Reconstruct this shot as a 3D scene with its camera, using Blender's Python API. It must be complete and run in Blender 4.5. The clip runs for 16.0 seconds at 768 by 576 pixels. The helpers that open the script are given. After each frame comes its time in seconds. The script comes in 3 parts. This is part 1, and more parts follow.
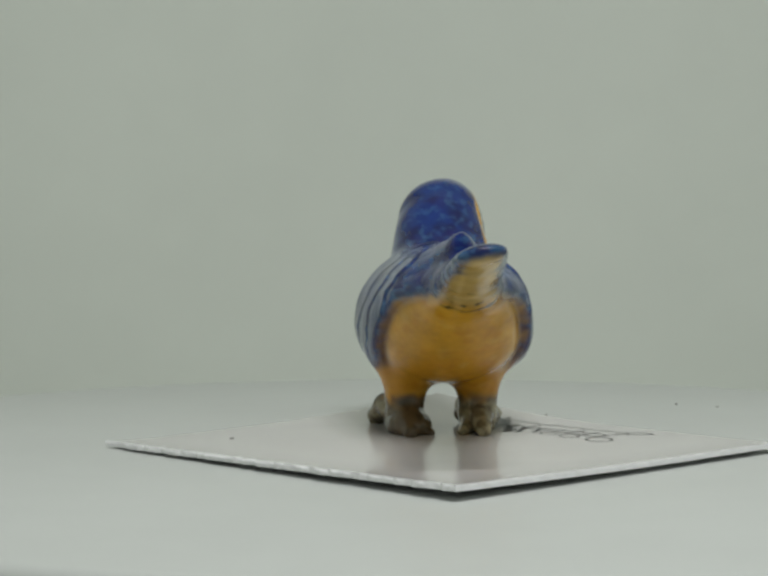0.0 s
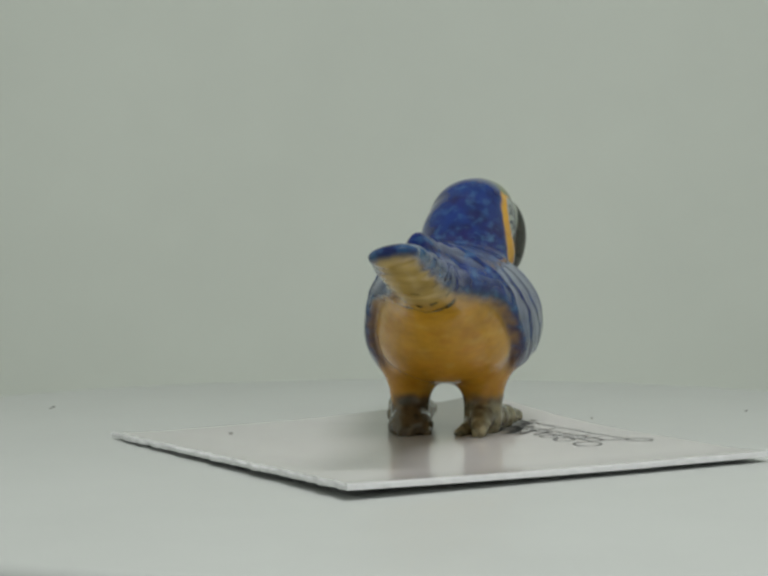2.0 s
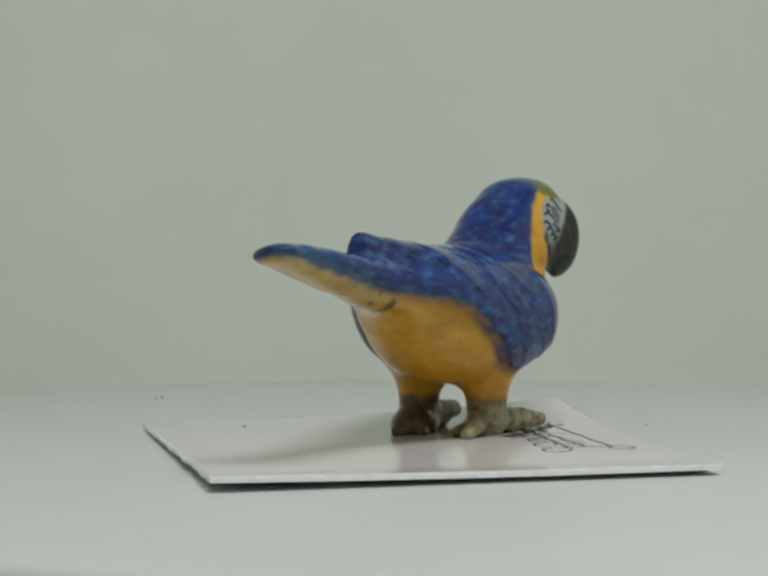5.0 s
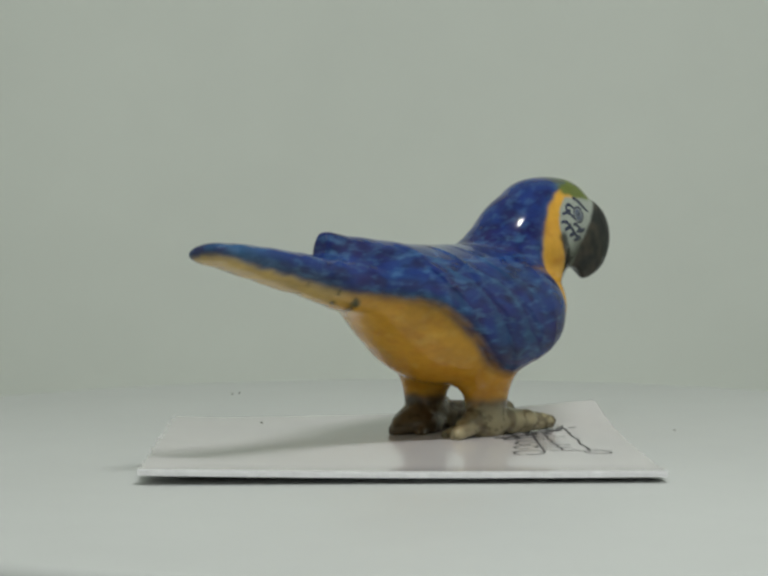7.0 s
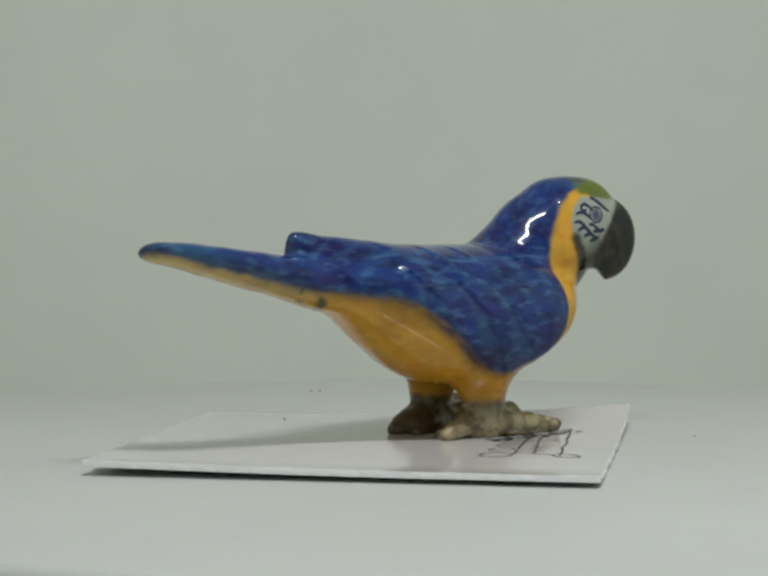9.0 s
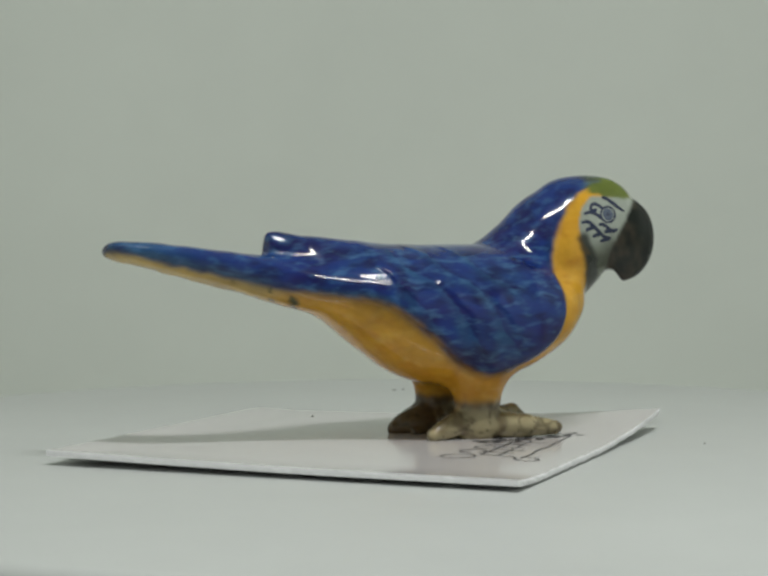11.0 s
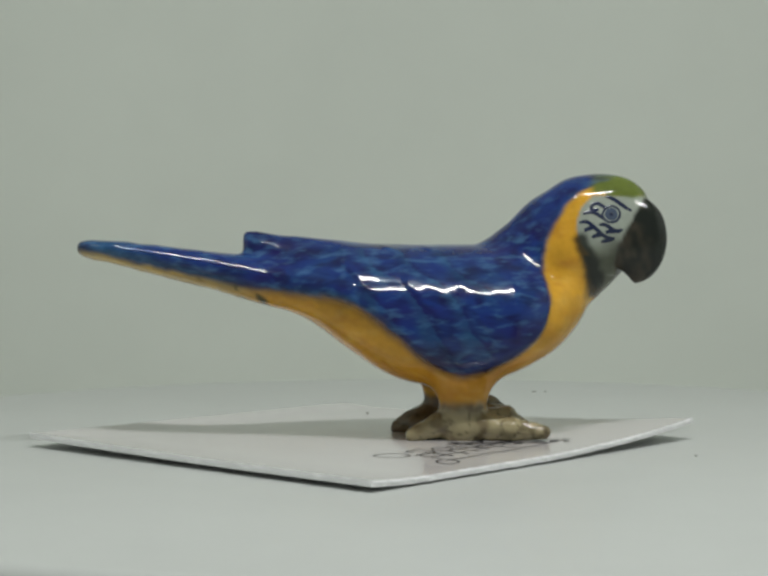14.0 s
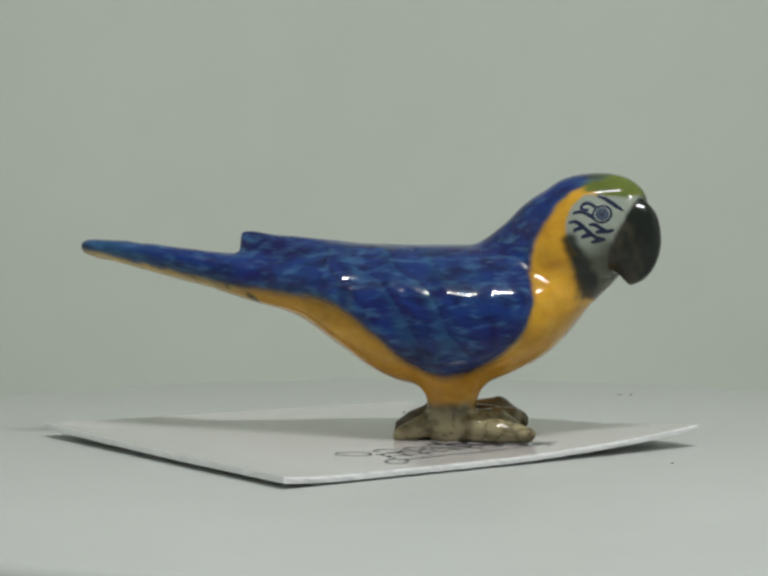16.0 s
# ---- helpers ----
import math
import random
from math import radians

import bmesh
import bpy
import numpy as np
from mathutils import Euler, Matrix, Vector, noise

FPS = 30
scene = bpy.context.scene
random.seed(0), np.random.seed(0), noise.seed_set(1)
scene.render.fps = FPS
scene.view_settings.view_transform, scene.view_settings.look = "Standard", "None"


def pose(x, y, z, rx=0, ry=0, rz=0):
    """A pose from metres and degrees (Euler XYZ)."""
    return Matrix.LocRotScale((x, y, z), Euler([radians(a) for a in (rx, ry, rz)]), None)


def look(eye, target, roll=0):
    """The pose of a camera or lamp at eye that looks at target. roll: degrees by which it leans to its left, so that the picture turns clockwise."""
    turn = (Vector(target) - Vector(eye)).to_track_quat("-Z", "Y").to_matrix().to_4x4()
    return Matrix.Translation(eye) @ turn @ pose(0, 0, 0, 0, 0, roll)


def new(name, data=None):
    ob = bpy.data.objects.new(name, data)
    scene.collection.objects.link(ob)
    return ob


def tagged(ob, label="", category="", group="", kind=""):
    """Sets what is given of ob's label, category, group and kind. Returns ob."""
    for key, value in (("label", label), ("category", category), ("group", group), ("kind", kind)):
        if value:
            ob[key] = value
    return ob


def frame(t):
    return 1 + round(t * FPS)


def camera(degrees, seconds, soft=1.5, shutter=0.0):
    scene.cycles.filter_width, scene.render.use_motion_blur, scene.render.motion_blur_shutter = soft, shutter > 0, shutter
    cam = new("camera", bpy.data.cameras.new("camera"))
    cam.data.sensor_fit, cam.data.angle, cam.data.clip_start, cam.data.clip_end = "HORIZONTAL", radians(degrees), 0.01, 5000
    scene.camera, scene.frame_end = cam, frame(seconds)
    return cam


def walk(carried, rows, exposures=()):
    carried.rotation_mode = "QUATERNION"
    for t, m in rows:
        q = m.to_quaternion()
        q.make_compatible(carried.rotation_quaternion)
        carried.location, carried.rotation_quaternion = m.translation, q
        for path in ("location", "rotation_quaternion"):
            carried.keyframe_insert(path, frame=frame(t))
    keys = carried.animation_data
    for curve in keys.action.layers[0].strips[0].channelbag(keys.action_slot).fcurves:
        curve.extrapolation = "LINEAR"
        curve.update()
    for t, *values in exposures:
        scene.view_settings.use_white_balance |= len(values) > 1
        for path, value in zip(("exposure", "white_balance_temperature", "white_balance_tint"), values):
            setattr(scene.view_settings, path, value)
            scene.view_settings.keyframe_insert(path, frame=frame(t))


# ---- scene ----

MM = 0.001

# ---- camera ----
cam = camera(24.6, 16.0, soft=3.0)
EYE = Vector((0.0, -0.1608, 0.01965))
VIEW = Matrix.Translation(EYE) @ pose(0, 0, 0, 90 - 2.17, 0, 1.40)
walk(cam, [(0.0, VIEW), (16.0, VIEW)])

# ---- light ----
world = bpy.data.worlds.new("room")
scene.world = world
world.use_nodes = True
world.node_tree.nodes["Background"].inputs["Color"].default_value = (0.80, 0.84, 0.80, 1)
world.node_tree.nodes["Background"].inputs["Strength"].default_value = 0.30
scene.view_settings.exposure = -0.35


def strip_lamp(name, eye, target, length, width, watts):
    data = bpy.data.lights.new(name, "AREA")
    data.shape, data.size, data.size_y = "RECTANGLE", length, width
    data.energy = watts
    data.color = (0.975, 0.982, 0.985)
    ob = new(name, data)
    ob.matrix_world = look(eye, target)
    return tagged(ob, "bright white strip lamp under the tent's roof", "lamp")


strip_lamp("strip_light", (0.028, -0.098, 0.195), (0.0, 0.01, 0.0), 0.090, 0.003, 0.40)


# ---- materials ----
def material(name, colour, rough, scale, amount, bump=0.0, coat=0.0, spec=0.5, stretch=(1, 1, 1)):
    """A painted or plain surface with mottling at two scales; colour None reads the mesh's own paint."""
    m = bpy.data.materials.new(name)
    m.use_nodes = True
    nt = m.node_tree
    b = nt.nodes["Principled BSDF"]
    tc = nt.nodes.new("ShaderNodeTexCoord")
    mp = nt.nodes.new("ShaderNodeMapping")
    mp.inputs["Scale"].default_value = stretch
    nt.links.new(tc.outputs["Object"], mp.inputs["Vector"])
    big = nt.nodes.new("ShaderNodeTexNoise")
    big.inputs["Scale"].default_value = scale
    big.inputs["Detail"].default_value = 3
    fine = nt.nodes.new("ShaderNodeTexNoise")
    fine.inputs["Scale"].default_value = scale * 6
    fine.inputs["Detail"].default_value = 4
    for n in (big, fine):
        nt.links.new(mp.outputs["Vector"], n.inputs["Vector"])
    mean = nt.nodes.new("ShaderNodeMath")
    mean.operation = "MULTIPLY_ADD"
    nt.links.new(fine.outputs["Fac"], mean.inputs[0])
    mean.inputs[1].default_value = 0.4
    nt.links.new(big.outputs["Fac"], mean.inputs[2])
    span = nt.nodes.new("ShaderNodeMapRange")
    span.inputs["From Min"].default_value = 0.45
    span.inputs["From Max"].default_value = 0.95
    span.inputs["To Min"].default_value = 1 - amount
    span.inputs["To Max"].default_value = 1 + amount
    nt.links.new(mean.outputs[0], span.inputs["Value"])
    mul = nt.nodes.new("ShaderNodeVectorMath")
    mul.operation = "SCALE"
    nt.links.new(span.outputs["Result"], mul.inputs["Scale"])
    if colour is None:
        at = nt.nodes.new("ShaderNodeAttribute")
        at.attribute_name = "paint"
        nt.links.new(at.outputs["Color"], mul.inputs[0])
    else:
        mul.inputs[0].default_value = colour
    nt.links.new(mul.outputs["Vector"], b.inputs["Base Color"])
    b.inputs["Roughness"].default_value = rough
    b.inputs["Coat Weight"].default_value = coat
    b.inputs["Coat Roughness"].default_value = 0.05
    b.inputs["Specular IOR Level"].default_value = spec
    if bump:
        bp = nt.nodes.new("ShaderNodeBump")
        bp.inputs["Strength"].default_value = bump
        bp.inputs["Distance"].default_value = 0.0001
        nt.links.new(fine.outputs["Fac"], bp.inputs["Height"])
        nt.links.new(bp.outputs["Normal"], b.inputs["Normal"])
    return m


TENT = material("white_cloth", (0.76, 0.79, 0.74), 0.9, 12, 0.03, 0.1)
PLATTER = material("white_platter", (0.50, 0.52, 0.50), 0.45, 30, 0.03, 0.05, spec=0.3)
CARD = material("coated_card", (0.575, 0.555, 0.55), 0.14, 60, 0.02, 0.02, spec=0.5)
CARD_EDGE = material("torn_card", (0.84, 0.84, 0.845), 0.9, 800, 0.08, 0.6)
INK = material("black_ink", (0.03, 0.03, 0.035), 0.5, 900, 0.3)
GRIT = material("grey_grit", (0.12, 0.11, 0.10), 0.8, 900, 0.3)
GLAZE = material("glazed_paint", None, 0.10, 260, 0.12, 0.10, spec=0.36)
FEATHER = material("glazed_feather", None, 0.09, 260, 0.20, 0.05, spec=0.36)


def dabs(m):
    """Loose brush dabs of teal and violet over the blue, where the paint's alpha says blue."""
    nt = m.node_tree
    b = nt.nodes["Principled BSDF"]
    base = b.inputs["Base Color"].links[0].from_socket
    at = next(n for n in nt.nodes if n.bl_idname == "ShaderNodeAttribute")
    tc = next(n for n in nt.nodes if n.bl_idname == "ShaderNodeTexCoord")
    last = base
    for scale, seed, colour, lo, hi, most in ((560, 0.0, (0.020, 0.085, 0.20, 1), 0.46, 0.78, 0.32), (420, 7.0, (0.014, 0.008, 0.075, 1), 0.42, 0.70, 0.7),
                                              (900, 11.0, (0.005, 0.008, 0.045, 1), 0.46, 0.70, 0.6), (1500, 3.0, (0.055, 0.15, 0.29, 1), 0.46, 0.80, 0.62)):
        mp = nt.nodes.new("ShaderNodeMapping")
        mp.inputs["Location"].default_value = (seed, seed, seed)
        mp.inputs["Rotation"].default_value = (0, radians(-24), 0)
        mp.inputs["Scale"].default_value = (0.34 if scale < 1000 else 0.36, 0.8, 1)
        nz = nt.nodes.new("ShaderNodeTexNoise")
        nz.inputs["Scale"].default_value = scale
        nz.inputs["Detail"].default_value = 2
        nz.inputs["Distortion"].default_value = 0.2
        nt.links.new(tc.outputs["Object"], mp.inputs["Vector"])
        nt.links.new(mp.outputs["Vector"], nz.inputs["Vector"])
        mr = nt.nodes.new("ShaderNodeMapRange")
        mr.interpolation_type = "SMOOTHSTEP"
        mr.inputs["From Min"].default_value, mr.inputs["From Max"].default_value, mr.inputs["To Max"].default_value = lo, hi, most
        nt.links.new(nz.outputs["Fac"], mr.inputs["Value"])
        mu = nt.nodes.new("ShaderNodeMath")
        mu.operation = "MULTIPLY"
        nt.links.new(mr.outputs["Result"], mu.inputs[0])
        nt.links.new(at.outputs["Alpha"], mu.inputs[1])
        mx = nt.nodes.new("ShaderNodeMix")
        mx.data_type = "RGBA"
        nt.links.new(mu.outputs[0], mx.inputs["Factor"])
        nt.links.new(last, mx.inputs["A"])
        mx.inputs["B"].default_value = colour
        last = mx.outputs["Result"]
    nt.links.new(last, b.inputs["Base Color"])


dabs(FEATHER)
EYE_INK = material("black_glaze", (0.012, 0.018, 0.050), 0.2, 900, 0.2)
EYE_WHITE = material("pale_glaze", (0.055, 0.075, 0.12), 0.15, 900, 0.1, coat=1.0)


def mesh_object(name, verts, faces, mat, parent=None, smooth=False):
    me = bpy.data.meshes.new(name)
    me.from_pydata([tuple(v) for v in verts], [], [tuple(f) for f in faces])
    me.materials.append(mat)
    me.validate()
    if smooth:
        me.polygons.foreach_set("use_smooth", [True] * len(me.polygons))
    ob = new(name, me)
    if parent:
        ob.parent = parent
    return ob


def part(name, bm, mat, parent, label=""):
    me = bpy.data.meshes.new(name)
    bm.normal_update()
    bm.to_mesh(me)
    bm.free()
    me.materials.append(mat)
    ob = new(name, me)
    if parent:
        ob.parent = parent
    if label:
        ob["label"] = label
    return ob


# ---- light tent ----
def slab(name, x0, x1, y0, y1, z0, z1, label):
    bm = bmesh.new()
    bmesh.ops.create_cube(bm, size=1, matrix=Matrix.Translation(((x0 + x1) / 2, (y0 + y1) / 2, (z0 + z1) / 2))
                          @ Matrix.Diagonal((x1 - x0, y1 - y0, z1 - z0, 1)))
    bmesh.ops.bevel(bm, geom=bm.edges[:], offset=0.0008, segments=1, affect="EDGES")
    return tagged(part(name, bm, TENT, None), label, "tent", kind="structure")


slab("floor", -0.166, 0.166, -0.260, 0.226, -0.036, -0.030, "white cloth floor of a photo light tent")
slab("wall_back", -0.160, 0.160, 0.220, 0.226, -0.030, 0.200, "plain pale grey backdrop of a photo light tent")
slab("wall_left", -0.166, -0.160, -0.260, 0.226, -0.030, 0.200, "white side wall of a photo light tent")
slab("wall_right", 0.160, 0.166, -0.260, 0.226, -0.030, 0.200, "white side wall of a photo light tent")
slab("ceiling", -0.166, 0.166, -0.260, 0.226, 0.200, 0.206, "white roof of a photo light tent")


# ---- turntable ----
def lathe(name, profile, mat, parent=None, steps=192):
    verts, faces = [], []
    n = len(profile)
    for i in range(steps):
        a = 2 * math.pi * i / steps
        for r, z in profile:
            verts.append((r * math.cos(a), r * math.sin(a), z))
    for i in range(steps):
        j = (i + 1) % steps
        for k in range(n - 1):
            faces.append((i * n + k, j * n + k, j * n + k + 1, i * n + k + 1))
    bm = bmesh.new()
    me = bpy.data.meshes.new("tmp")
    me.from_pydata(verts, [], faces)
    bm.from_mesh(me)
    bpy.data.meshes.remove(me)
    bmesh.ops.remove_doubles(bm, verts=bm.verts, dist=1e-7)
    for f in bm.faces:
        f.smooth = True
    return part(name, bm, mat, parent)


PLATTER_R = 0.0640
TOP = -0.00045
turntable = tagged(new("turntable"), "round white plastic turntable with a smooth matt top", "turntable")
rim = [(0.0, TOP)] + [(PLATTER_R - 0.0012 + 0.0012 * math.sin(a), TOP - 0.0012 + 0.0012 * math.cos(a))
                      for a in [i * math.pi / 12 for i in range(7)]] + [(PLATTER_R, TOP - 0.009), (PLATTER_R - 0.001, TOP - 0.010), (0.0, TOP - 0.010)]
platter = lathe("platter", rim[::-1], PLATTER, turntable)
lathe("base", [(0.0, -0.030), (0.052, -0.030), (0.052, -0.013), (0.050, -0.0112), (0.0, -0.0112)], PLATTER, turntable)


# ---- card ----
CORNER_A, CORNER_R = Vector((2.1, -35.6)), Vector((30.9, -7.2))
CORNER_B, CORNER_L = Vector((1.0, 24.5)), Vector((-28.3, -6.0))


THICK = 0.00050


def card_height(p):
    """The card's curl: flat under the bird, lifting towards its two far corners."""
    b = max(0.0, (p.y - 6.0) / 18.5)
    a = max(0.0, (-p.y - 18.0) / 17.6)
    left = max(0.0, (-p.x - 10.0) / 18.0)
    lip = 0.0
    for c0, c1 in ((CORNER_A, CORNER_R), (CORNER_A, CORNER_L)):
        e = (c1 - c0).normalized()
        off = abs((p - c0).cross(e))
        lip = max(lip, max(0.0, 1 - off / 6.0))
    return 0.25 + 1.35 * b ** 2 + 0.32 * a ** 1.5 - 0.28 * left ** 1.5 + 0.27 * lip ** 2


def build_card():
    card = tagged(new("card"), "small glossy white card with torn edges on the turntable", "card")
    n = 72
    rnd = random.Random(4)
    verts, top_faces = [], []
    rough = {}
    for side in ("al", "lb", "rb", "ar"):
        amp = {"al": 0.30, "lb": 0.34, "rb": 0.12, "ar": 0.05}[side]
        rough[side] = [rnd.uniform(-amp, amp) * (0.4 + 0.6 * rnd.random()) for _ in range(n + 1)]
    for i in range(n + 1):
        s = i / n
        for j in range(n + 1):
            t = j / n
            p = (CORNER_A * (1 - s) + CORNER_R * s) * (1 - t) + (CORNER_L * (1 - s) + CORNER_B * s) * t
            if i == 0:
                p = p + Vector((0.7, 0.7)) * rough["al"][j]
            if i == n:
                p = p + Vector((0.7, 0.7)) * rough["rb"][j]
            if j == n:
                p = p + Vector((0.7, -0.7)) * rough["lb"][i]
            if j == 0:
                p = p + Vector((0.7, -0.7)) * rough["ar"][i]
            verts.append((p.x * MM, p.y * MM, card_height(p) * MM))
    for i in range(n):
        for j in range(n):
            a = i * (n + 1) + j
            top_faces.append((a, a + n + 1, a + n + 2, a + 1))
    sheet = mesh_object("face_sheet", verts, top_faces, CARD, card, True)
    ring = ([i * (n + 1) for i in range(n + 1)] + [n * (n + 1) + j for j in range(1, n + 1)]
            + [i * (n + 1) + n for i in range(n - 1, -1, -1)] + [j for j in range(n - 1, 0, -1)])
    ev, ef = [], []
    for k in ring:
        v = Vector(verts[k])
        fuzz = 0.00003 if k % (n + 1) == 0 else 0.00012
        out = Vector((v.x, v.y + 0.0055, 0)).normalized()
        ev.append(v)
        ev.append(v + out * rnd.uniform(0.0, fuzz) + Vector((0, 0, -0.00018)))
        ev.append(v + Vector((0, 0, -THICK)))
    m = len(ring)
    for k in range(m):
        q = (k + 1) % m
        for d in (0, 1):
            ef.append((3 * k + d, 3 * k + d + 1, 3 * q + d + 1, 3 * q + d))
    mesh_object("torn_edge", ev, ef, CARD_EDGE, card)
    under = [(x, y, z - THICK) for x, y, z in verts]
    mesh_object("back_sheet", under, [f[::-1] for f in top_faces], CARD_EDGE, card)
    return card


card = build_card()


def ribbon(name, pts, width, height, mat, parent):
    """A thin inked stroke on the card; points in millimetres on its face."""
    verts, faces = [], []
    for k, p in enumerate(pts):
        q = Vector(pts[min(k + 1, len(pts) - 1)]) - Vector(pts[max(k - 1, 0)])
        side = Vector((-q.y, q.x)).normalized() * width / 2
        for e in (side, -side):
            w = Vector(p) + e
            verts.append((w.x * MM, w.y * MM, (card_height(w) + height) * MM))
    for k in range(len(pts) - 1):
        faces.append((2 * k, 2 * k + 1, 2 * k + 3, 2 * k + 2))
    return mesh_object(name, verts, faces, mat, parent)


# ---- parrot figurine ----
def smin(a, b, k):
    h = np.clip(0.5 + 0.5 * (b - a) / k, 0, 1)
    return b + (a - b) * h - k * h * (1 - h)


def smax(a, b, k):
    return -smin(-a, -b, k)


def ellipsoid(p, c, r):
    q = [(p[i] - c[i]) / r[i] for i in range(3)]
    return (np.sqrt(q[0] ** 2 + q[1] ** 2 + q[2] ** 2) - 1) * min(r)


def cone(p, a, b, ra, rb, wide=1.0):
    """A capsule from a to b whose radius goes from ra to rb; wide stretches it sideways."""
    ab = [b[i] - a[i] for i in range(3)]
    pa = [p[i] - a[i] for i in range(3)]
    t = np.clip((pa[0] * ab[0] + pa[1] * ab[1] + pa[2] * ab[2]) / sum(c * c for c in ab), 0, 1)
    d = [pa[i] - ab[i] * t for i in range(3)]
    return np.sqrt(d[0] ** 2 + (d[1] / wide) ** 2 + d[2] ** 2) - (ra + (rb - ra) * t)


def curve(x, xs, ys):
    """A smooth curve through a few stations."""
    xs, ys = np.array(xs, float), np.array(ys, float)
    m = np.gradient(ys, xs)
    i = np.clip(np.searchsorted(xs, x) - 1, 0, len(xs) - 2)
    h = xs[i + 1] - xs[i]
    t = np.clip((x - xs[i]) / h, 0, 1)
    return ((2 * t ** 3 - 3 * t ** 2 + 1) * ys[i] + (t ** 3 - 2 * t ** 2 + t) * h * m[i]
            + (-2 * t ** 3 + 3 * t ** 2) * ys[i + 1] + (t ** 3 - t ** 2) * h * m[i + 1])


def loft(p, us, tops, bottoms, halves, shift=None, power=2.0, belly=0.5, upper=None, cut=0.4):
    """A body of rounded cross-sections along u; belly: how high its widest line runs; upper: the roundness above that line."""
    u, v, w = p
    top, bot, half = curve(u, us, tops), curve(u, us, bottoms), np.maximum(curve(u, us, halves), 0.05)
    mid = 0 if shift is None else curve(u, us, shift)
    wide = bot + (top - bot) * belly
    v = v - mid
    b = np.maximum(np.where(w > wide, top - wide, wide - bot), 0.05)
    rise = np.clip((w - wide) / b, 0, 1)
    pw = power + ((upper or power) - power) * rise * rise * (3 - 2 * rise)
    a = np.abs(v / half) ** pw + np.abs((w - wide) / b) ** pw
    d = (a ** (1 / pw) - 1) * np.minimum(half, np.maximum((top - bot) / 2, 0.05))
    ends = np.maximum(us[0] - u, u - us[-1])
    return smax(d, ends, cut)


def lattice(P, scale, seed):
    """Smooth random values between -1 and 1, from a seeded lattice."""
    q = np.stack(P, -1) * scale if isinstance(P, tuple) else P * scale
    i = np.floor(q).astype(np.int64)
    f = q - i
    f = f * f * (3 - 2 * f)
    out = 0
    for a in (0, 1):
        for b in (0, 1):
            for c in (0, 1):
                n = ((i[..., 0] + a) * 73856093) ^ ((i[..., 1] + b) * 19349663) ^ ((i[..., 2] + c) * 83492791) ^ (seed * 2654435)
                n = (n ^ (n >> 13)) * 1274126177 & 0x7FFFFFFF
                n = (n ^ (n >> 16)) & 0xFFFF
                k = np.where(a, f[..., 0], 1 - f[..., 0]) * np.where(b, f[..., 1], 1 - f[..., 1]) * np.where(c, f[..., 2], 1 - f[..., 2])
                out = out + k * (n / 32767.5 - 1)
    return out


HEAD = (13.9, -1.25, 18.6)
TURN = radians(25)


def in_head(p, extra=0.0):
    du, dv = p[0] - HEAD[0], p[1] - HEAD[1]
    c, s = math.cos(TURN + extra), math.sin(TURN + extra)
    return (du * c - dv * s, du * s + dv * c, p[2] - HEAD[2])


def torso(p):
    slim = (p[0], p[1] * np.where(p[1] > 0, 1.11, 1.0), p[2])
    return loft(slim, [-19, -16, -12, -8, -4, 0, 4, 8, 11, 13, 14.4],
                [16.0, 15.7, 16.0, 16.3, 16.4, 16.4, 16.4, 16.4, 16.3, 15.5, 14.0],
                [13.3, 12.2, 10.9, 8.1, 5.5, 4.6, 4.8, 6.1, 8.0, 10.2, 12.4],
                [2.1, 2.8, 4.0, 5.4, 6.5, 7.15, 7.5, 7.5, 6.45, 4.3, 1.0], power=2.15, belly=0.42, upper=2.0)


def wing_line(u):
    """The wing's lower edge seen from the side."""
    return curve(u, [-18, -15, -12, -9.3, -6.7, -4.2, -2, 1, 4.5, 6.8, 8.2, 9.6],
                 [13.9, 13.2, 12.8, 12.4, 11.0, 9.0, 7.2, 6.0, 6.8, 8.2, 9.6, 12.0])


def wing_zone(p):
    """Below zero inside the wing's outline."""
    return smax((wing_line(p[0]) - p[2]) * 0.75, p[0] - 8.9 + 0.08 * (p[2] - 12) ** 2 * (p[2] < 12), 0.8)


def back(p):
    return loft(p, [-17.2, -16.4, -14, -10, -6, 0, 5], [18.15, 18.3, 17.9, 17.15, 16.3, 15.3, 14.5],
                [14.4, 14.2, 13.6, 12.2, 10.5, 9.3, 8.5], [0.8, 1.15, 1.75, 2.4, 2.9, 3.2, 3.0],
                [0.5, 0.45, 0.35, 0.2, 0, 0, 0], cut=0.3)


ROLL = 0.15


def tail(p):
    """The tail, rolled so that its underside shows from the bird's right."""
    u, v, w = p
    us = [-31.8, -31.3, -29.5, -26, -22, -18, -14]
    middle, thick = [17.1, 17.05, 16.85, 16.2, 15.4, 14.7, 14.2], [0.45, 0.65, 0.9, 1.2, 1.5, 1.78, 2.1]
    w = w + ROLL * (v - 0.4) * np.clip((-14 - u) / 8, 0, 1)
    return loft((u, v, w), us, [m + t for m, t in zip(middle, thick)], [m - t for m, t in zip(middle, thick)],
                [1.1, 1.6, 2.0, 2.3, 2.5, 2.6, 2.9], [0.7, 0.7, 0.6, 0.4, 0.2, 0, 0], power=2.05)


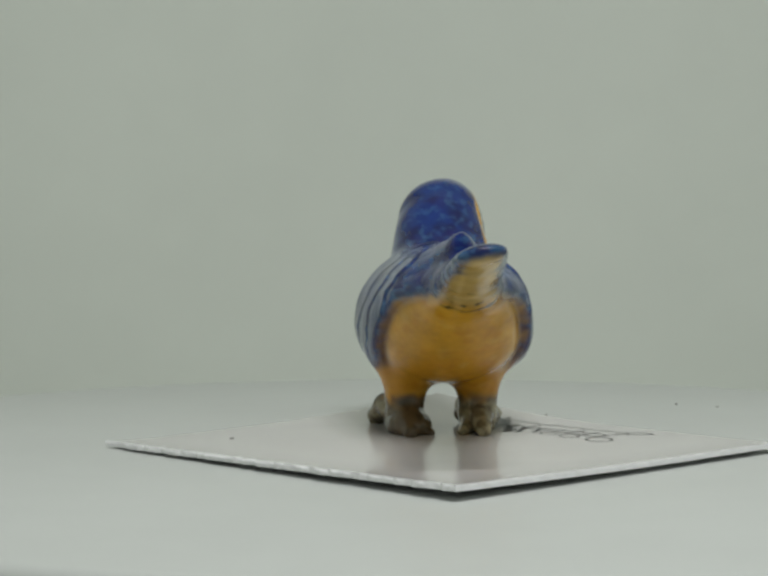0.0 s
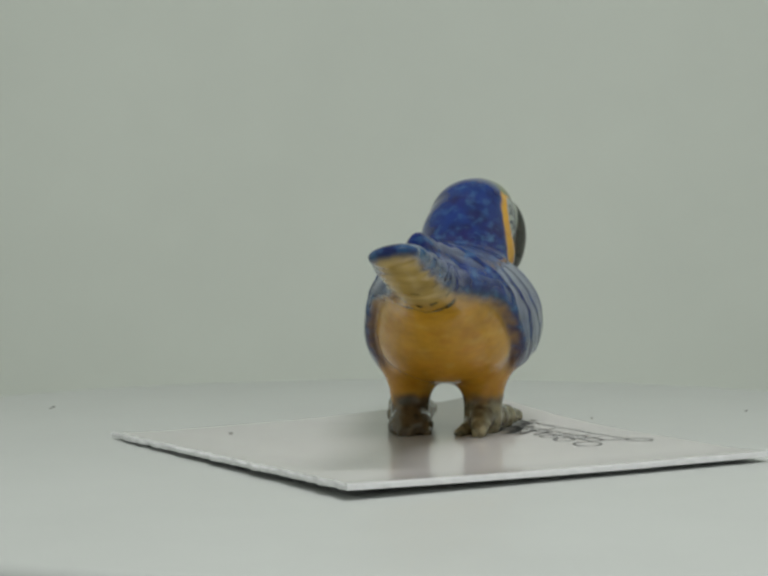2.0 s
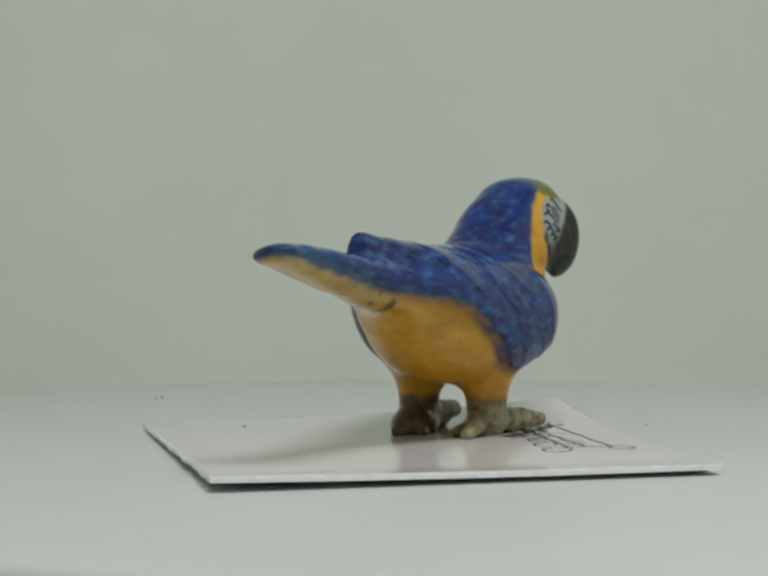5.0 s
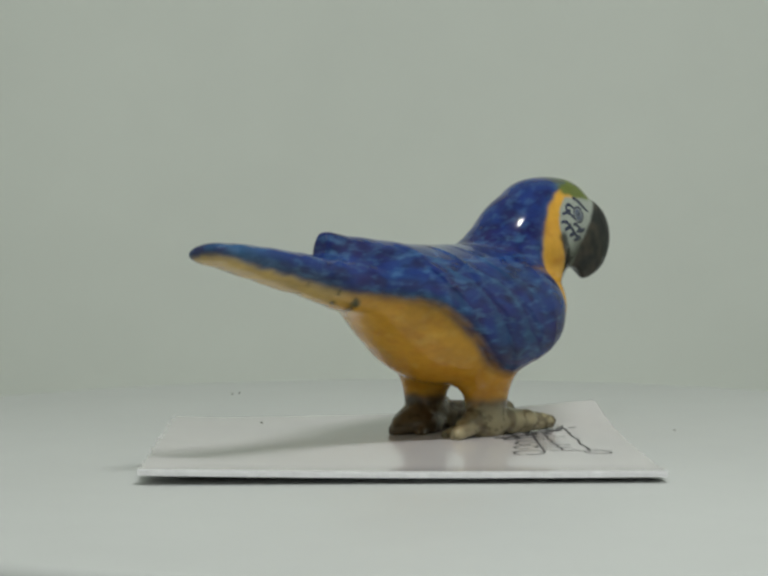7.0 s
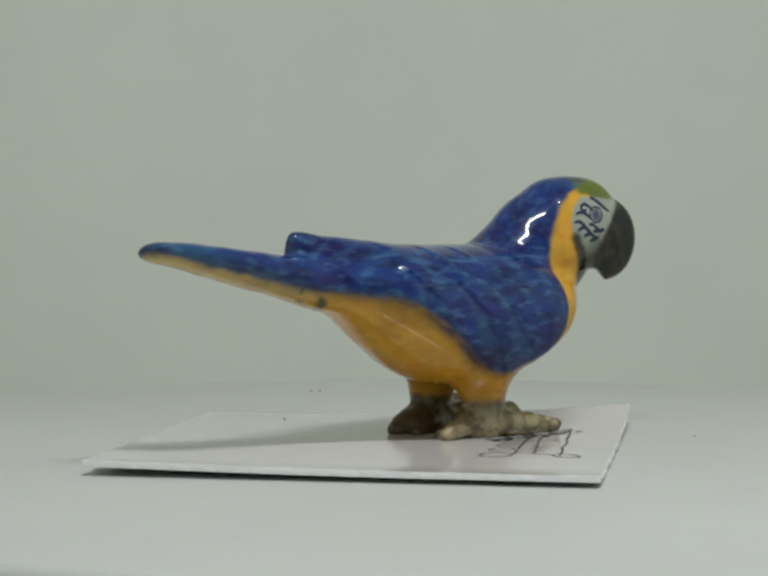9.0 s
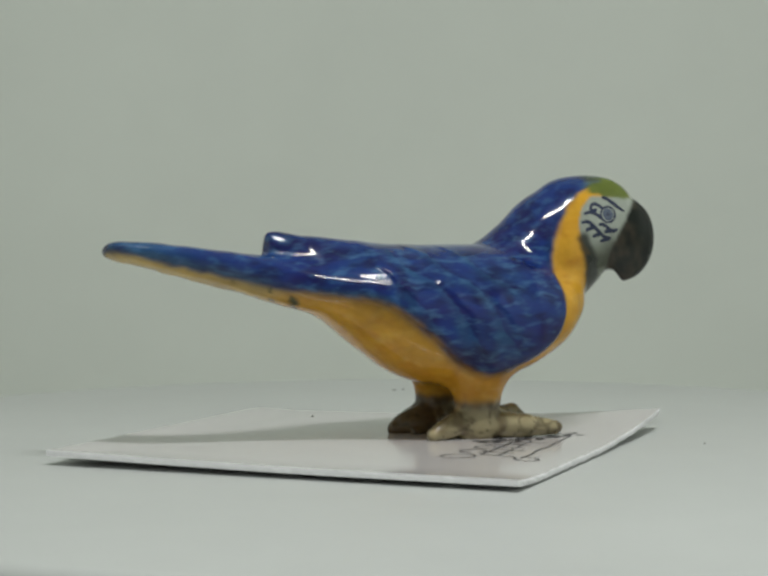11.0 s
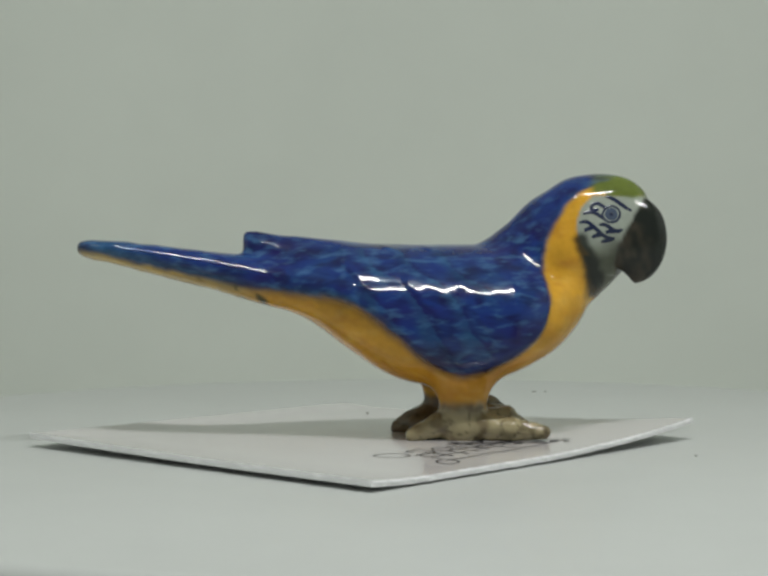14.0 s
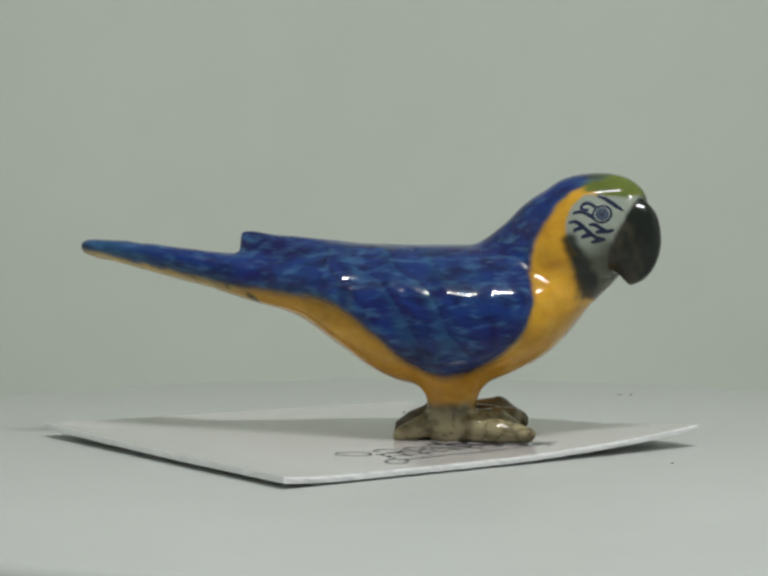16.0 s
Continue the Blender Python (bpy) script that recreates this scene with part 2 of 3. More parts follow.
def beak(p):
    h = in_head(p, radians(9))
    d = ellipsoid(h, (4.25, -0.45, -0.75), (3.35, 1.65, 4.05))
    bite = np.sqrt((h[0] - 2.4) ** 2 + (h[2] + 5.35) ** 2) - 2.1
    lower = ellipsoid(h, (2.75, -0.4, -2.2), (2.2, 1.45, 1.5))
    return smin(smax(d, -bite, 0.4), lower, 0.4)


def collar(p):
    """How far a point lies in front of the hood's edge, where the yellow collar begins."""
    side = p[0] - 3.0 * step(p[1], -1.0, 1.5)
    return side - curve(p[2], [8, 11.3, 13, 15.2, 17.5, 19.7, 21.4, 22.4, 23.0, 24.5], [8.5, 9.0, 8.9, 8.75, 9.15, 10.25, 11.7, 13.2, 15.0, 17.2])


def head(p):
    d = cone(p, (8.5, -0.3, 13.8), HEAD, 5.4, 5.05, 0.88)
    d = smin(d, ellipsoid(p, (10.9, -0.7, 18.3), (3.3, 3.4, 3.3)), 1.2)
    d = smin(d, ellipsoid(p, (11.3, -1.7, 16.4), (3.3, 4.2, 3.4)), 0.9)
    h = in_head(p)
    d = smin(d, ellipsoid(h, (2.55, 0, 0.85), (3.6, 3.1, 4.05)), 1.2)
    d = d + 0.22 * step(collar(p), -0.15, 0.7) * step(p[2], 13.5, 15.5) * step(-p[2], -22.3, -20.5)
    return smin(d, beak(p), 0.25)


def leg(p, side):
    return smin(cone(p, (2.0, side * 3.3, 8.0), (1.9, side * 3.4, 1.6), 3.3, 1.7, 0.88),
                cone(p, (1.9, side * 3.4, 3.2), (1.9, side * 3.4, 1.0), 1.7, 1.9, 0.85), 0.8)


def foot(p, side):
    s = side
    if s > 0:
        d = smin(cone(p, (2.0, 3.6, 1.5), (6.3, 4.9, 2.0), 1.3, 1.05), cone(p, (6.3, 4.9, 2.0), (8.2, 5.5, 0.8), 1.05, 0.95), 0.3)
        d = smin(d, ellipsoid(p, (0.5, 3.2, 0.7), (3.1, 2.1, 1.6)), 0.4)
        d = smin(d, cone(p, (3.0, 2.8, 1.6), (7.4, 2.4, 1.5), 1.2, 0.9), 0.15)
    else:
        d = smin(cone(p, (2.0, -3.6, 1.4), (6.0, -5.1, 1.05), 1.45, 1.0), cone(p, (6.0, -5.1, 1.05), (8.6, -6.0, 0.85), 1.0, 0.65), 0.3)
        d = smin(d, smin(cone(p, (2.0, -3.0, 1.5), (6.0, -2.7, 1.9), 1.2, 0.9), cone(p, (6.0, -2.7, 1.9), (7.6, -2.6, 0.9), 0.9, 0.75), 0.3), 0.15)
    d = smin(d, cone(p, (2.0, s * 3.0, 1.2), (6.0, s * 2.9, 0.8), 1.3, 0.85), 0.2)
    d = smin(d, cone(p, (1.3, s * 3.4, 2.0), (-2.7, s * 3.4, 0.45), 1.4, 0.65), 0.5)
    d = smin(d, cone(p, (1.5, s * 2.8, 0.9), (-1.6, s * 1.5, 0.2), 1.0, 0.5), 0.15)
    d = d - 0.01 * np.sin(3.3 * p[0] + 1.5 * np.sin(2 * p[1])) * (p[0] > 2)
    return smax(d, -p[2] - 0.05, 0.15)


def feather_rows(u, w):
    """Where a point lies in its slanting row of covert feathers, from 0 to 1."""
    return ((u * 0.80 + (w - 8) * 0.60 + 0.45 * np.sin(0.9 * w) + 0.25 * np.sin(1.7 * u)) / 2.7) % 1.0


def layer_line(u, w):
    """Slanting lines along which one layer of wing feathers ends on the next."""
    return u - 0.50 * (16.4 - w) + 0.35 * np.sin(1.6 * w + 0.5 * u) + 0.15 * np.sin(3.7 * w)


def feathers(p):
    """Relief of the folded wing: overlapping rows at the shoulder, long quills behind."""
    u, v, w = p
    saw = feather_rows(u, w)
    rows = 0.02 * np.minimum(saw / 0.7, (1 - saw) / 0.3) * np.clip((u + 8) / 3, 0, 1) * np.clip((4 - u) / 3, 0, 1)
    slant = layer_line(u, w)
    for at, high in ((-9.0, 0.20), (-4.6, 0.13), (-0.6, 0.09)):
        past = slant - at
        rows = rows + high * step(past, -0.45, 0.45) * np.exp(-np.maximum(past, 0) / 1.9)
    quill = 0.05 * np.abs(np.sin(1.9 * (w + 0.16 * u) + 0.5 * np.sin(0.5 * u))) * np.clip((-u - 3) / 4, 0, 1)
    return (rows + quill) * np.clip((np.abs(v) - 0.8) / 1.5, 0, 1) + 0.03 * lattice(p, 0.5, 3) + 0.008 * lattice(p, 1.5, 4)


def bird(p, relief=True):
    """How far a point lies outside the figurine, in millimetres; u forward, v to its left, w up."""
    u, v, w = p
    t = smin(torso(p), back(p), 1.0)
    grain = (lambda scale, seed: lattice(p, scale, seed)) if relief else (lambda scale, seed: 0.0)
    proud = (0.12 + 0.68 * np.clip((u + 15.5) / 7, 0, 1)) * (0.35 + 0.65 * np.clip((9.0 - u) / 3.5, 0, 1))
    wing = smax(t - proud - (feathers(p) if relief else 0.0), wing_zone(p), 0.7)
    wing = smax(wing, -17.3 - u, 0.5)
    d = smin(t - 0.03 * grain(0.5, 9), wing, 0.25)
    d = smin(d, tail(p) - 0.04 * grain(0.8, 5), 0.7)
    d = smin(d, head(p) - 0.03 * grain(0.6, 6), 0.8)
    for s in (1, -1):
        d = smin(d, leg(p, s), 1.8)
        d = smin(d, foot(p, s) - 0.035 * grain(0.9, 8) - 0.05 * grain(2.1, 18), 0.5)
    return d


def plain_bird(p):
    return bird(p, False)


def surface(f, rough, lo, hi, h):
    """The zero surface of f on a grid of pitch h, as quads, drawn onto f with its normals."""
    ax = [np.arange(lo[i], hi[i] + h, h) for i in range(3)]
    F = np.empty([len(a) for a in ax], np.float32)
    yy, zz = np.meshgrid(ax[1], ax[2], indexing="ij")
    for k in range(0, len(ax[0]), 16):
        xs = ax[0][k:k + 16]
        q = (xs[:, None, None] + 0 * yy[None], yy[None] + 0 * xs[:, None, None], zz[None] + 0 * xs[:, None, None])
        block = rough(q)
        close = np.abs(block) < 1.3
        block[close] = f(tuple(c[close] for c in q))
        F[k:k + 16] = block
    S = F < 0
    n = [s - 1 for s in F.shape]
    count = np.zeros(n, np.int16)
    for a in (0, 1):
        for b in (0, 1):
            for c in (0, 1):
                count += S[a:a + n[0], b:b + n[1], c:c + n[2]]
    act = np.argwhere((count > 0) & (count < 8))
    index = -np.ones(n, np.int64)
    index[tuple(act.T)] = np.arange(len(act))
    P = np.array(lo) + (act + 0.5) * h
    for _ in range(5):
        g, val = gradient(f, P)
        step = np.clip(val / np.maximum(np.linalg.norm(g, axis=1), 0.3), -0.5 * h, 0.5 * h)
        P = P - step[:, None] * g / np.maximum(np.linalg.norm(g, axis=1), 1e-6)[:, None]
    g, _ = gradient(f, P)
    N = g / np.maximum(np.linalg.norm(g, axis=1), 1e-6)[:, None]
    quads = []
    for axis in range(3):
        o1, o2 = [(1, 2), (2, 0), (0, 1)][axis]
        a = [slice(None)] * 3
        b = [slice(None)] * 3
        a[axis], b[axis] = slice(0, -1), slice(1, None)
        edge = np.argwhere(S[tuple(a)] != S[tuple(b)])
        edge = edge[(edge[:, o1] > 0) & (edge[:, o2] > 0) & (edge[:, o1] < n[o1]) & (edge[:, o2] < n[o2])]
        corner = []
        for d1, d2 in ((-1, -1), (0, -1), (0, 0), (-1, 0)):
            e = edge.copy()
            e[:, o1] += d1
            e[:, o2] += d2
            corner.append(index[tuple(e.T)])
        q = np.stack(corner, 1)
        flip = ~S[tuple(edge.T)]
        q[flip] = q[flip][:, ::-1]
        quads.append(q)
    return P, N, np.concatenate(quads)


def gradient(f, P, e=0.03):
    val = f((P[:, 0], P[:, 1], P[:, 2]))
    g = np.empty_like(P)
    for i in range(3):
        A, B = P.copy(), P.copy()
        A[:, i] += e
        B[:, i] -= e
        g[:, i] = (f((A[:, 0], A[:, 1], A[:, 2])) - f((B[:, 0], B[:, 1], B[:, 2]))) / (2 * e)
    return g, val


def step(x, a, b):
    t = np.clip((x - a) / (b - a), 0, 1)
    return t * t * (3 - 2 * t)


def mix(a, b, t):
    return a * (1 - t)[:, None] + np.array(b)[None] * t[:, None]


def wobble(P, scale, seed):
    """Soft unevenness along painted borders."""
    return lattice(P, scale, seed) + 0.5 * lattice(P, scale * 2.3, seed + 1)


def near(a, b, x, y):
    """Distance from the points x, y to the stroke from a to b."""
    d = (b[0] - a[0], b[1] - a[1])
    t = np.clip(((x - a[0]) * d[0] + (y - a[1]) * d[1]) / (d[0] ** 2 + d[1] ** 2), 0, 1)
    return np.hypot(x - a[0] - t * d[0], y - a[1] - t * d[1])


BLUE, DEEP, TEAL = (0.009, 0.027, 0.150), (0.008, 0.012, 0.08), (0.020, 0.078, 0.155)
YELLOW, CREAM, PALE = (0.56, 0.295, 0.026), (0.47, 0.36, 0.13), (0.28, 0.31, 0.265)
CLAW, SLATE, BLACK, GREEN = (0.33, 0.285, 0.165), (0.013, 0.016, 0.013), (0.011, 0.014, 0.011), (0.105, 0.135, 0.025)


def regions(P):
    """How far each point lies outside each painted zone, in millimetres."""
    u, v, w = p = (P[:, 0], P[:, 1], P[:, 2])
    h = in_head(p)
    blue_edge = curve(u, [-32, -28, -22, -16, -12, -9.3, -6.7, -4.2, -2, 1, 4.5, 6.8, 8.2, 9.0],
                      [17.05, 16.05, 14.75, 13.45, 13.05, 12.6, 11.1, 9.0, 7.2, 6.0, 6.9, 8.6, 10.4, 12.6]) - w
    blue_edge = np.where(u > 9.0, 12.6 - w, blue_edge) - ROLL * np.maximum(v + 0.6, 0) * np.clip((-15 - u) / 6, 0, 1)
    bib = collar(p)
    return u, v, w, h, blue_edge, bib


def beak_base(h):
    """Above zero in front of the slanting line where the beak meets the face."""
    return h[0] - curve(h[2], [-5, -2.4, -1.0, 1.0, 2.75, 4], [2.5, 2.9, 3.35, 4.45, 5.3, 6.0])


def patch_zone(h):
    rear = curve(h[2], [-4.5, -2.5, -0.8, 0.8, 2.0, 3.1], [1.9, 1.1, 0.0, -0.25, 0.1, 1.0])
    return np.maximum(np.maximum(rear - h[0], h[2] - 3.15), -4.0 - h[2])


def paint(P):
    u, v, w, h, blue_edge, bib = regions(P)
    soft = 0.10 * wobble(P, 0.9, 1)
    col = np.tile(np.array(YELLOW), (len(P), 1))
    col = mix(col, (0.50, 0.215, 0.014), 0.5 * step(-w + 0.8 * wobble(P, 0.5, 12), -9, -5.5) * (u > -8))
    col = mix(col, (0.46, 0.20, 0.016), 0.45 * step(wobble(P, 0.7, 14), 0.1, 1.0))
    brush = np.stack([P[:, 0] * 0.6 - P[:, 2] * 0.3, P[:, 1], P[:, 2] * 1.5], -1)
    col = mix(col, (0.44, 0.175, 0.015), 0.40 * step(wobble(brush, 1.1, 15), 0.15, 0.9))
    col = mix(col, (0.64, 0.40, 0.07), 0.35 * step(wobble(brush, 0.9, 17), 0.2, 1.0))
    col = mix(col, CREAM, 0.75 * step(-u, 15, 19))
    blue = step(-(blue_edge + soft), -0.28, 0.28) * step(-(bib + soft), -0.3, 0.3)
    shade = mix(np.tile(np.array(BLUE), (len(P), 1)), DEEP, step(wobble(P, 0.55, 5), 0.0, 0.8))
    saw = feather_rows(u, w)
    band = step(u, -10, -7) * step(-u, -5, -2) * step(w, 6, 8)
    shade = mix(shade, TEAL, np.clip(0.6 * band * step(saw, 0.45, 0.95) * (0.75 + 0.5 * wobble(P, 0.8, 60)), 0, 1))
    shade = mix(shade, DEEP, 0.7 * band * step(-saw, -0.25, -0.02))
    edge = np.exp(-(blue_edge / 0.55) ** 2) * step(-u, 6, 9)
    shade = mix(shade, DEEP, 0.9 * np.exp(-(blue_edge / 0.6) ** 2) * step(u, -7, -4))
    rim = np.exp(-(bib / 0.5) ** 2) * step(w, 14, 16)
    shade = mix(shade, TEAL, np.clip(0.75 * edge + 0.5 * rim, 0, 1))
    shade = mix(shade, TEAL, 0.7 * step(-u, 23, 30))
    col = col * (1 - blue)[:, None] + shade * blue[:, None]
    fringe = np.exp(-((blue_edge + soft - 0.15) / 0.38) ** 2) * step(-bib, -0.5, 0.2) * step(u, -24, -18)
    col = mix(col, (0.020, 0.040, 0.055), 0.45 * fringe)
    # face: pale patch, dark chin, green brow, slate beak
    patch = patch_zone(h)
    front = step(h[0], -1.5, -0.8)
    rough_edge = 0.22 * wobble(P, 0.9, 21)
    throat = np.where(h[2] < -2.2, curve(h[2], [-7, -4.5, -2.2], [1.6, 0.9, 0.35]) - h[0], 9.0)
    col = mix(col, (0.085, 0.09, 0.062), step(-throat + rough_edge, -0.3, 0.3) * step(w, 12.6, 13.6))
    col = mix(col, PALE, step(-(patch + 0.3 * rough_edge), -0.12, 0.10) * front)
    col = mix(col, (0.10, 0.11, 0.075), 0.95 * step(-h[2] + 0.7 * wobble(P, 0.6, 23), 0.2, 2.6) * step(-patch, -0.1, 0.1))
    dark = near((0.15, -0.9), (0.95, -2.8), h[0], h[2]) - 0.42 - rough_edge
    dark = np.minimum(dark, near((0.95, -2.8), (1.2, -5.6), h[0], h[2]) - 0.55 - rough_edge)
    col = mix(col, BLACK, 0.93 * step(-dark, -0.55, 0.2))
    brow = step(h[2] + 0.2 * wobble(P, 1, 30) + 0.12 * (h[0] - 3), 3.0, 3.35) * step(h[0], 0.3, 1.3)
    col = mix(col, GREEN, brow)
    bm = step(-beak((P[:, 0], P[:, 1], P[:, 2])), -1.3, -0.6) * step(beak_base(h) + 0.18 * wobble(P, 0.8, 31), -0.18, 0.22)
    horn = mix(np.tile(np.array(SLATE), (len(P), 1)), (0.060, 0.050, 0.034), 0.7 * step(1.2 * wobble(P, 0.9, 70) + 0.25 * (4.6 - h[0]), -0.5, 0.9))
    col = col * (1 - bm)[:, None] + horn * bm[:, None]
    # feet: bare clay colour with a brown wash; left one darkened as painted shade
    low = step(-w + 0.5 * wobble(P, 0.6, 33), -3.5, -2.4)
    wash = step(wobble(P, 0.9, 40), 0.05, 0.7)
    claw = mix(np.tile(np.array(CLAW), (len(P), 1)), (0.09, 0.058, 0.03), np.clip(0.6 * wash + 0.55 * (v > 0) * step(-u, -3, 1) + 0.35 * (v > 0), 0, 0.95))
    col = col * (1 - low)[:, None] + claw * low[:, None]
    groove = np.exp(-(wobble(P, 0.75, 45) / 0.12) ** 2)
    col = mix(col, (0.06, 0.045, 0.025), 0.65 * low * groove)
    ring = np.exp(-((w - 3.1 - 0.2 * wobble(P, 0.8, 41)) / 0.5) ** 2)
    col = mix(col, (0.06, 0.06, 0.05), 0.65 * ring * step(wobble(P, 0.6, 43) - 0.4 * (u > 2.5), -0.5, 0.3))
    # dark flecks under the tail's root
    bend = u + 0.5 * np.abs(v) + 0.3 * wobble(P, 0.9, 50)
    fleck = np.exp(-((bend + 15.0) / 0.5) ** 2) + np.exp(-((bend + 17.0) / 0.3) ** 2) * (np.sin(5 * v) > 0.1) + 0.6 * np.exp(-((bend + 20.5) / 0.3) ** 2) * (np.sin(4 * v + 1) > 0.2)
    col = mix(col, (0.05, 0.055, 0.02), np.clip(1.0 * fleck * step(wobble(P, 1.1, 52), -0.5, 0.2), 0, 1) * (1 - blue) * step(w, 11.3, 12.2))
    return np.concatenate([col, (blue * (1 - low) * (1 - 0.45 * step(w, 17.5, 19.5)))[:, None]], 1)


def zone_names(C):
    """Which part of the bird each face belongs to."""
    u, v, w, h, blue_edge, bib = regions(C)
    p = (C[:, 0], C[:, 1], C[:, 2])
    z = np.array(["torso"] * len(C), dtype=object)
    z[(blue_edge < 0) & (bib < 0) & (u > -17.3) & (v < 0)] = "wing_right"
    z[(blue_edge < 0) & (bib < 0) & (u > -17.3) & (v >= 0)] = "wing_left"
    hd = head(p) < np.minimum(torso(p), back(p)) - 0.05
    z[hd & (w > 14)] = "head"
    z[(beak(p) < 0.9) & (beak_base(h) > 0)] = "beak"
    z[(u < -15.5) & (tail(p) < 0.15) & (w < 17.3) | (u < -17.6)] = "tail"
    z[(w < 4.9) & (u > -1.5) & (u < 6)] = "leg_right"
    z[(w < 2.7)] = "foot_right"
    flip = (v > 0) & ((z == "leg_right") | (z == "foot_right"))
    z[flip & (z == "leg_right")] = "leg_left"
    z[flip & (z == "foot_right")] = "foot_left"
    return z


LABELS = {"torso": "glazed golden yellow belly", "wing_left": "folded wing glazed in streaky blues", "wing_right": "folded wing glazed in streaky blues",
          "head": "blue head with a yellow cheek and pale face", "beak": "dark slate hooked beak", "tail": "long blue tail, cream yellow underneath",
          "leg_left": "short yellow leg", "leg_right": "short yellow leg", "foot_left": "beige and brown foot", "foot_right": "beige and brown foot"}


def build_bird():
    fig = tagged(new("parrot_figurine"), "glossy blue and yellow ceramic macaw standing on a white card", "figurine")
    P, N, Q = surface(bird, plain_bird, (-33, -10, -0.4), (22, 9.5, 25), 0.23)
    C = P[Q].mean(1)
    col = paint(P)
    zones = zone_names(C)
    for z in LABELS:
        F = Q[zones == z]
        if len(F) == 0:
            continue
        used, F = np.unique(F, return_inverse=True)
        F = F.reshape(-1, 4)
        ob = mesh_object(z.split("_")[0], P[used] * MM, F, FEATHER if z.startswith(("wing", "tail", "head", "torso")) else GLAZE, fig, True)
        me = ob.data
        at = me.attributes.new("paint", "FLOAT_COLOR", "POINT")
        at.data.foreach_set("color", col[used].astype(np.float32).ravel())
        me.normals_split_custom_set_from_vertices([tuple(n) for n in N[used]])
        ob["label"] = LABELS[z]
    return fig


figurine = build_bird()


def on_face(a, b):
    """The place on the right cheek at (a, b) in the head's side view, and its normal."""
    c, t = math.cos(TURN), math.sin(TURN)
    reach = np.linspace(-7, -1, 400)
    u = HEAD[0] + a * c + reach * t
    v = HEAD[1] - a * t + reach * c
    w = np.full_like(u, HEAD[2] + b)
    d = bird((u, v, w))
    k = int(np.argmax(d < 0))
    P = np.array([[u[k], v[k], w[k]]])
    g, _ = gradient(bird, P)
    return Vector(P[0]), Vector(g[0]).normalized()


def stroke(name, line, wide, mat, label, closed=False):
    """A raised brush stroke that follows the cheek; thinner at its ends."""
    pts = list(line)
    for _ in range(3 if not closed else 1):
        cut = [pts[0]]
        for (ax, ay), (bx, by) in zip(pts, pts[1:]):
            cut += [(0.75 * ax + 0.25 * bx, 0.75 * ay + 0.25 * by), (0.25 * ax + 0.75 * bx, 0.25 * ay + 0.75 * by)]
        pts = cut + [pts[-1]]
    verts, faces = [], []
    n = len(pts)
    spots = [on_face(*q) for q in pts]
    for k in range(n):
        P, N = spots[k]
        along = (spots[min(k + 1, n - 1)][0] - spots[max(k - 1, 0)][0])
        if closed and k in (0, n - 1):
            along = spots[1][0] - spots[n - 2][0]
        across = along.cross(N).normalized()
        r = wide / 2 * (1 if closed else 0.45 + 0.55 * math.sin(math.pi * (k + 0.6) / (n + 0.2)))
        for e, lift in ((-1, -0.02), (-0.5, 0.022), (0.5, 0.022), (1, -0.02)):
            verts.append((P + across * r * e + N * lift) * MM)
    for k in range(n - 1):
        for e in range(3):
            a = 4 * k + e
            faces.append((a, a + 1, a + 5, a + 4))
    ob = mesh_object(name, verts, faces, mat, figurine, True)
    ob["label"] = label
    return ob


def circle(a, b, r, n=14):
    return [(a + r * math.cos(2 * math.pi * i / n), b + r * math.sin(2 * math.pi * i / n)) for i in range(n + 1)]


EYE_AT = (2.68, 1.45)


def paint_face():
    stroke("iris", circle(*EYE_AT, 0.34), 0.66, EYE_WHITE, "painted grey-blue iris", True)
    stroke("eye_ring", circle(*EYE_AT, 0.74), 0.30, EYE_INK, "painted dark blue ring round the eye", True)
    stroke("pupil", circle(*EYE_AT, 0.11, 8), 0.24, EYE_INK, "painted dark pupil", True)
    a, b = EYE_AT
    for line in ([(-0.55, 1.62), (0.1, 1.4), (1.0, 0.72), (1.7, 0.3)], [(-1.8, 0.7), (-1.3, 1.05), (-0.8, 0.75), (-0.45, 0.55)], [(-1.8, 0.7), (-1.6, 0.32), (-1.1, 0.45)],
                 [(-2.4, 0.05), (-1.65, 0.28), (-0.9, -0.15), (-0.5, -0.5)], [(-2.7, -0.75), (-2.05, -0.6), (-1.4, -1.15), (-0.5, -2.05), (0.2, -2.15)],
                 [(-2.25, -1.5), (-1.9, -1.25), (-1.5, -1.25)], [(-1.6, -2.05), (-1.2, -1.85), (-0.8, -1.85)], [(-1.0, -0.95), (-0.5, -0.85), (0.4, -1.6), (1.0, -1.35)],
                 [(-0.45, -1.6), (0.0, -1.5), (0.4, -1.6)], [(-0.85, -2.45), (-0.2, -2.3), (0.3, -2.15)]):
        stroke("lash", [(a + x, b + y) for x, y in line], 0.52, EYE_INK, "dark painted feather line on the cheek")


paint_face()


# ---- drawing on the card ----
def arc_line(cx, cy, rx, ry, a0, a1, n=16):
    return [Vector((cx + rx * math.cos(radians(a0 + (a1 - a0) * i / n)), cy + ry * math.sin(radians(a0 + (a1 - a0) * i / n)))) for i in range(n + 1)]


def ink(line, width=0.19):
    return tagged(ribbon("ink_line", line, width, 0.03, INK, card), "thin black printed line")


